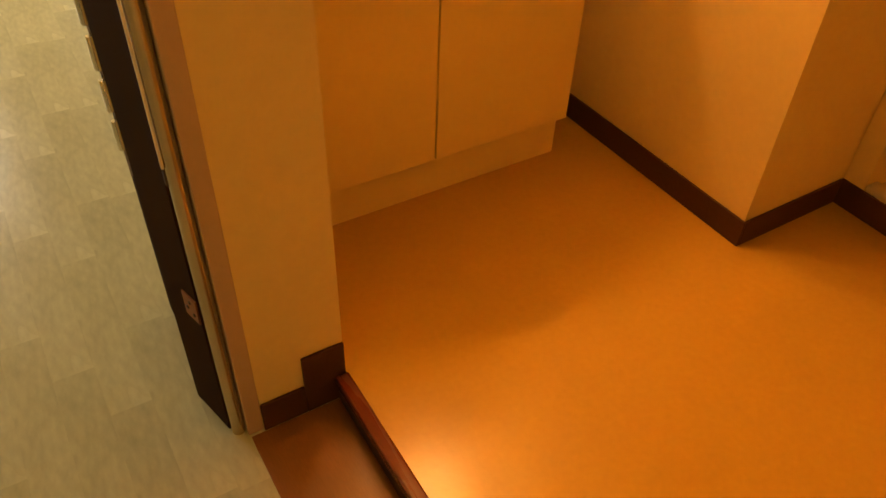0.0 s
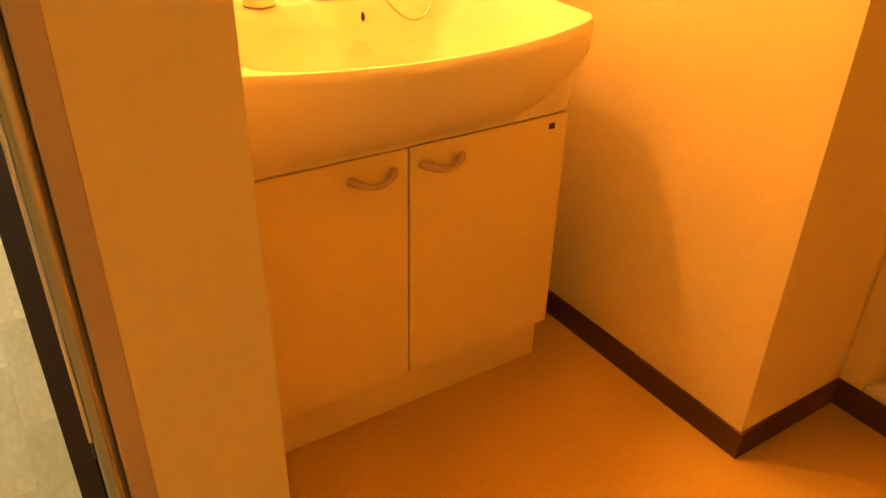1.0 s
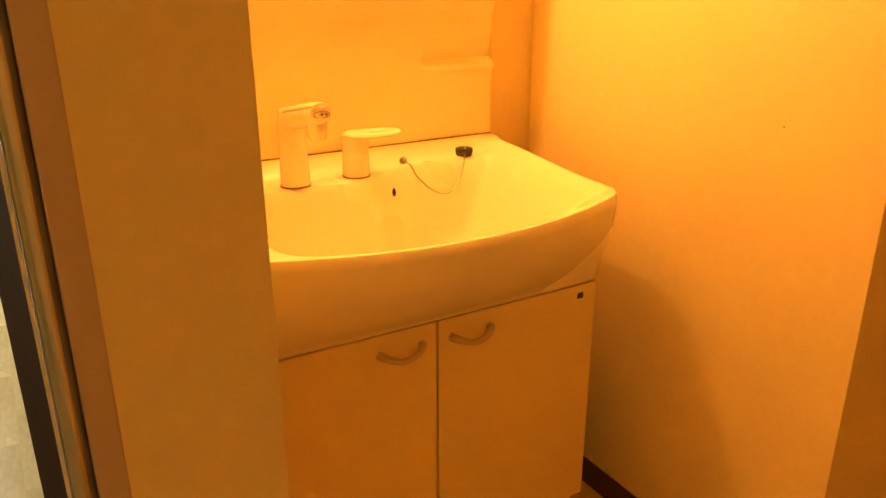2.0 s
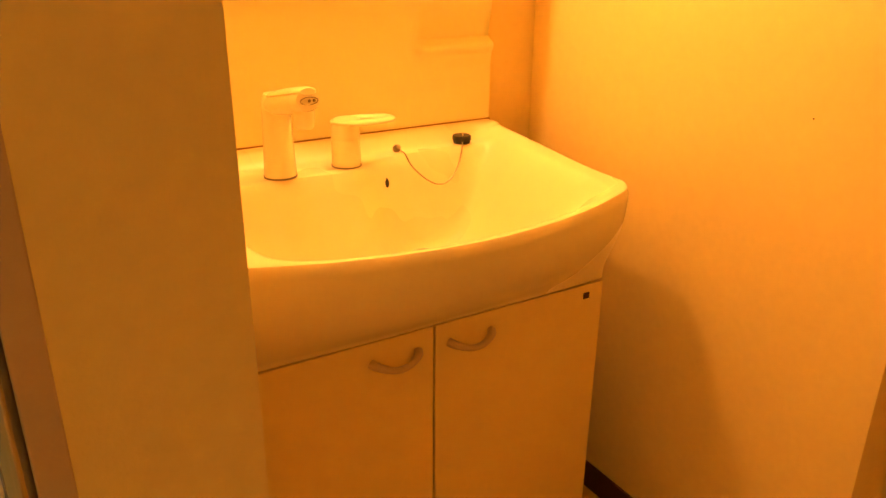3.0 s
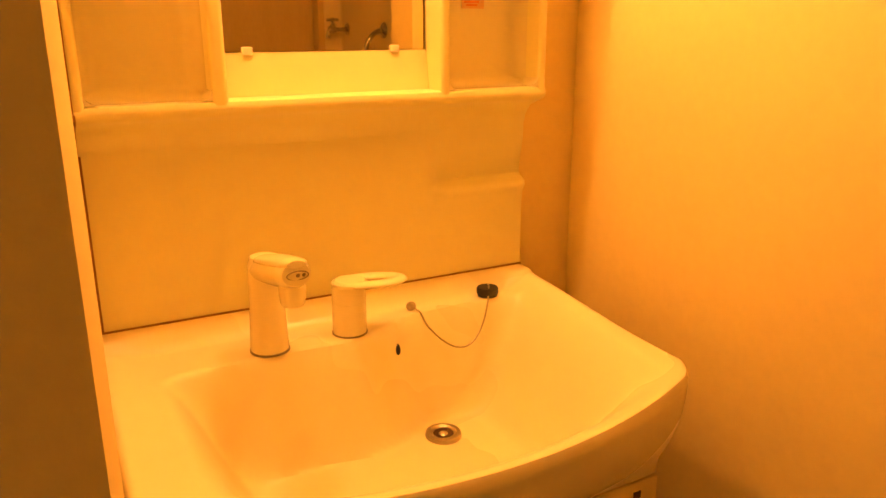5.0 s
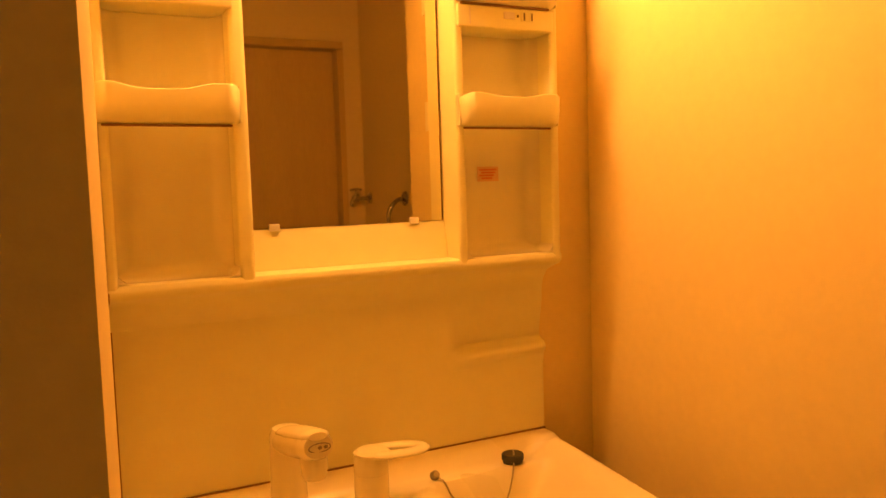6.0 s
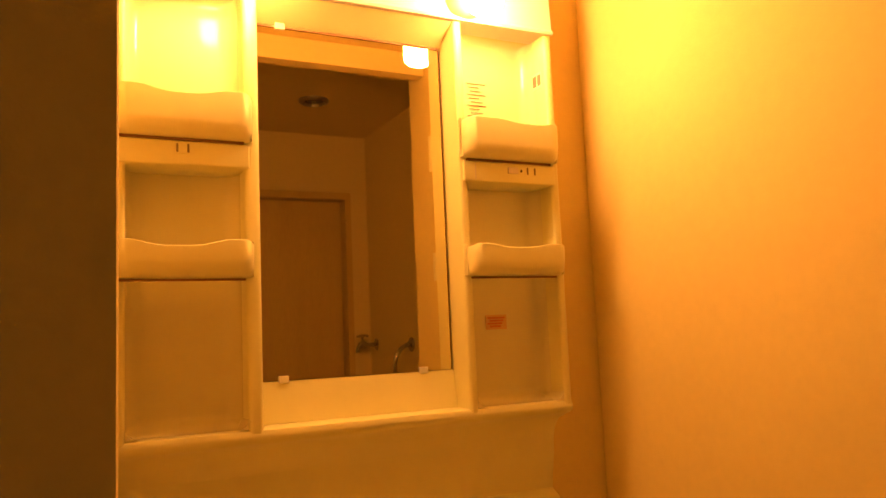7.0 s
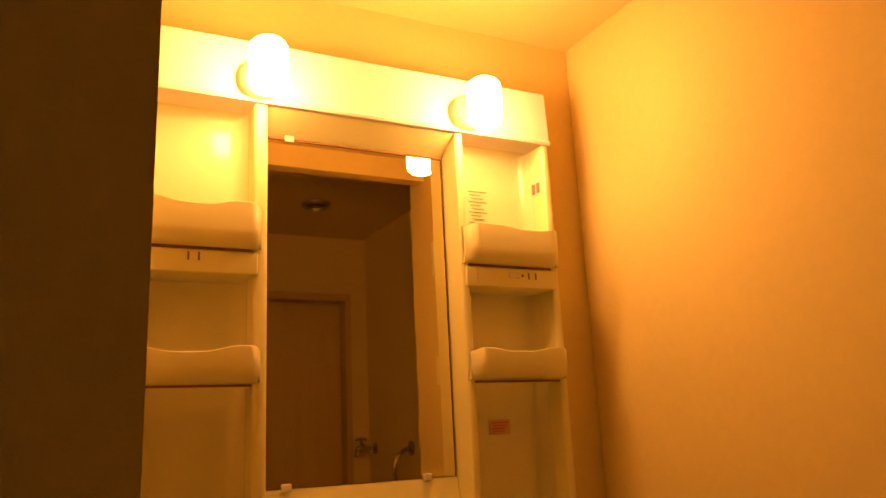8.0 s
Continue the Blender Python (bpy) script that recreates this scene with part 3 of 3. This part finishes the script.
    part("mirror_glass", box(0.2105, MR, -0.0105, -0.0078, MB + 0.001, MT), M_MIRROR, e, "clear silvered mirror")
    part("glass_edge_top", box(0.2105, 0.5400, -0.0125, -0.0107, MT - 0.0035, MT - 0.0002), M_GAP_SHADE, e, "dark upper mirror edge")
    for x, z in ((0.250, MB + 0.002), (0.487, MB + 0.002), (0.255, MT - 0.001)):
        part("mirror_clip", box(x - 0.008, x + 0.008, -0.0145, -0.011, z - 0.005, z + 0.006, 0.001), M_PAPER, e, "small clear mirror clip")
    # side shelves
    for side, (x0, x1) in enumerate(((0.0212, 0.1848), (0.5612, 0.7318))):
        if side == 0:
            bx0, bx1 = 0.000, 0.195
        else:
            bx0, bx1 = 0.546, 0.740
        bin_tray(e, bx0, bx1, 1.606, 1.672, 0.096, *((0.48, 0.22, 0.008), (0.66, 0.22, 0.006))[side])
        bin_tray(e, bx0, bx1, 1.405, 1.456, 0.096, *((0.45, 0.26, 0.009), (0.48, 0.24, 0.006))[side])
        # dark strips drawn as the shadow line under each tray, no joint there
        part("tray_shade_strip", box(bx0 + 0.012, bx1 - 0.012, PF - 0.004, PF + 0.004, 1.603, 1.6065), M_GAP_SHADE, e)
        part("tray_shade_strip", box(bx0 + 0.012, bx1 - 0.012, PF - 0.003, PF + 0.004, 1.4015, 1.4046), M_GAP_SHADE, e)
        s = part("outlet_strip", box(bx0 + 0.004, bx1 - 0.004, PF - 0.005, 0.0055, 1.567, 1.6025, 0.003, 3), M_PANEL, e, smooth=True)
        if side == 0:
            outlet(s, 0.096, 1.591, PF - 0.005)
        else:
            outlet(s, 0.684, 1.589, PF - 0.005)
            part("switch", box(0.636, 0.658, PF - 0.007, PF - 0.0045, 1.583, 1.595, 0.0015), M_PAPER, s, "small rocker switch")
            part("switch_dot", box(0.6625, 0.665, PF - 0.007, PF - 0.0045, 1.587, 1.591), M_RISER, s)
            part("strip_joint", box(0.5715, 0.573, PF - 0.0058, PF - 0.0045, 1.571, 1.599), M_PAPER, s)
        # moulded hollow behind the trays
        part("shelf_liner", niche(x0 - 0.0005, x1 + 0.0005, 1.1878, 1.8485), M_GLOSS, e, "moulded shelf back with rounded corners", True)
    # stickers in the shelves
    st = part("sticker", box(0.618, 0.661, 0.000, 0.0009, 1.315, 1.341), M_SALMON, e, "faded salmon sticker with red print")
    for k in range(4):
        part("print_line", box(0.622 + 0.004 * (k % 2), 0.657 - 0.003 * k, -0.0006, -0.0001, 1.334 - 0.005 * k, 1.3372 - 0.005 * k), M_RED, st)
    for k in range(11):
        w = 0.040 - 0.007 * ((k * 5) % 3)
        part("notice_line", box(0.602 + 0.004 * ((k * 7) % 3), 0.602 + w, 0.0002, 0.0009, 1.764 - 0.0068 * k, 1.7656 - 0.0068 * k), M_PRINT, e)
    sl = part("side_label", box(0.7308, 0.7317, -0.052, -0.022, 1.755, 1.785), M_PAPER, e, "small printed label on the shelf side")
    for k, (ya, yb) in enumerate(((-0.050, -0.040), (-0.036, -0.025))):
        part("label_mark", box(0.7301, 0.7307, ya, yb, 1.760, 1.780), M_GREY, sl)
    return e


mirror_unit()


def mirror_lamp(x):
    e = empty("mirror_lamp", "lit frosted tubular bulb in an ivory socket on the mirror header", "lamp", "lamps over the mirror")
    y, z0, z1, r, q = -0.142, 1.836, 1.926, 0.030, 0.015
    part("socket", lathe([(0, -0.003), (0.034, -0.003), (0.034, 0.006), (0.032, 0.016), (0.026, 0.026), (0.020, 0.032), (0.018, 0.046), (0, 0.047)], pose(x, PF - 0.001, 1.886, 90, 0, 0), 32), M_SOCKET, e, smooth=True)
    low = [(r - q + q * math.sin(k * math.pi / 10), z0 + q - q * math.cos(k * math.pi / 10)) for k in range(6)]
    top = [(r * math.cos(k * math.pi / 14), z1 - 0.022 + 0.022 * math.sin(k * math.pi / 14)) for k in range(7)]
    part("bulb", lathe([(0, z0)] + low + top + [(0, z1)], pose(x, y, 0), 32), M_GLOBE, e, "glowing frosted tubular bulb", True)
    return e


mirror_lamp(0.187)
mirror_lamp(0.566)


# ---- behind the camera: seen in the mirror ----
def far_door():
    e = empty("closed_door", "plain beige wood-grain interior door, closed", "door")
    part("leaf", box(0.159, 1.096, FAR - 0.10, FAR - 0.06, 0.008, 1.931, 0.002), M_FARDOOR, e)
    part("frame_head", box(0.128, 1.126, FAR - 0.12, FAR + 0.004, 1.933, 1.9645, 0.002), M_FARDOOR, e)
    part("frame_side", box(1.098, 1.126, FAR - 0.12, FAR + 0.004, 0.0, 1.932, 0.002), M_FARDOOR, e)
    part("frame_side", box(0.128, 0.157, FAR - 0.12, FAR + 0.008, 0.0, 1.932, 0.002), M_FARDOOR, e)
    return e


def washer_tap(y, z):
    """Bib tap on the wall: flange, barrel towards the room, upright bonnet with a T handle, hooked spout."""
    e = empty("wall_tap", "dull chrome wall tap for a washing machine", "tap")
    x = RX - 0.0005
    m = pose(x, y, z, 0, -90, 0)
    part("flange", lathe([(0, 0), (0.026, 0), (0.025, 0.005), (0.014, 0.010), (0, 0.010)], m, 24), M_CHROME, e, smooth=True)
    part("barrel", lathe([(0.0095, 0.006), (0.0095, 0.048), (0.014, 0.052), (0.0155, 0.066), (0.014, 0.080), (0.010, 0.086), (0, 0.087)], m, 20), M_CHROME, e, smooth=True)
    part("bonnet", lathe([(0.011, 0.008), (0.011, 0.018), (0.007, 0.022), (0.0065, 0.036), (0, 0.037)], pose(x - 0.066, y, z), 16), M_CHROME, e, smooth=True)
    part("tee_handle", tube([(x - 0.092, y, z + 0.038), (x - 0.079, y, z + 0.040), (x - 0.066, y, z + 0.0405), (x - 0.053, y, z + 0.040), (x - 0.040, y, z + 0.038)], [0.0055, 0.006, 0.008, 0.006, 0.0055], 10), M_CHROME, e, smooth=True)
    pts = [(x - 0.076 - 0.014 * math.sin(a * math.pi / 16), y, z - 0.034 + 0.034 * math.cos(a * math.pi / 16)) for a in range(9)]
    part("outlet_spout", tube(pts, 0.0085, 12), M_CHROME, e, smooth=True)
    return e


def wall_spout(y, z):
    e = empty("drain_elbow", "dull chrome hose elbow hanging from a wall flange", "pipe fitting")
    x = RX - 0.0005
    part("flange", lathe([(0, 0), (0.030, 0), (0.029, 0.005), (0.016, 0.012), (0, 0.012)], pose(x, y, z, 0, -90, 0), 24), M_CHROME, e, smooth=True)
    pts = [(x - 0.004 - 0.072 * math.sin(k * math.pi / 24), y, z - 0.078 + 0.078 * math.cos(k * math.pi / 24) - 0.05 * max(0, k - 12) / 4) for k in range(17)]
    part("elbow", tube(pts, 0.0095, 12), M_CHROME, e, "dull chrome curved pipe", True)
    return e


def ceiling_lamp():
    e = empty("ceiling_downlight", "small round ceiling downlight, switched off", "ceiling lamp")
    m = pose(0.811, -1.62, HIGH, 180, 0, 0)
    part("trim_ring", lathe([(0.045, 0.0), (0.058, 0.0), (0.056, 0.010), (0.047, 0.014), (0.045, 0.004)], m, 36), M_DULL, e, smooth=True)
    part("lens", lathe([(0, 0.006), (0.03, 0.005), (0.0448, 0.0005)], m, 32), M_LENS, e, "dark frosted lens", True)
    return e


far_door()
washer_tap(-2.044, 1.272)
wall_spout(-1.66, 1.27)
ceiling_lamp()


def washer_pan():
    e = empty("washer_pan", "cream plastic washing machine pan on a raised curb", "pan")
    part("tray_floor", box(RX, 1.859, -1.577, -0.926, 0.0, 0.060, 0.002), M_PAN, e)
    part("rim", box(RX + 0.001, RX + 0.04, -1.577, -0.926, 0.0605, 0.082, 0.006, 3), M_PAN, e, smooth=True)
    part("trap", lathe([(0, 0), (0.045, 0), (0.045, 0.03), (0.03, 0.045), (0, 0.05)], pose(1.34, -0.99, 0.061), 28), M_RUBBER, e, "dark drain trap", True)
    return e


washer_pan()


def wall_pin():
    return tagged(link("wall_pin", lathe([(0, 0), (0.0013, 0), (0.001, 0.0015), (0, 0.002)], pose(WX - 0.0002, -0.682, 0.965, 0, -90, 0), 12), M_RISER), "tiny dark pin stuck in the wall", "pin")


wall_pin()


# ---- pieces of the corridor floor ----
floor_corridor = bpy.data.objects["floor_corridor"]
long_piece = link("plank_form", box(-0.03746, 0.03746, -0.22495, 0.22495, 0.0, 0.003), M_PLANK)
for c in range(11):
    for k in range(9):
        ob = new("plank", long_piece.data)
        ob.location = (-0.0880 - 0.075 * c, -1.47 + 0.45 * k + 0.19 * (c % 3) - (0.06 if c % 2 else 0), LOW + 0.0002)
        ob.parent = floor_corridor
bpy.data.objects.remove(long_piece)
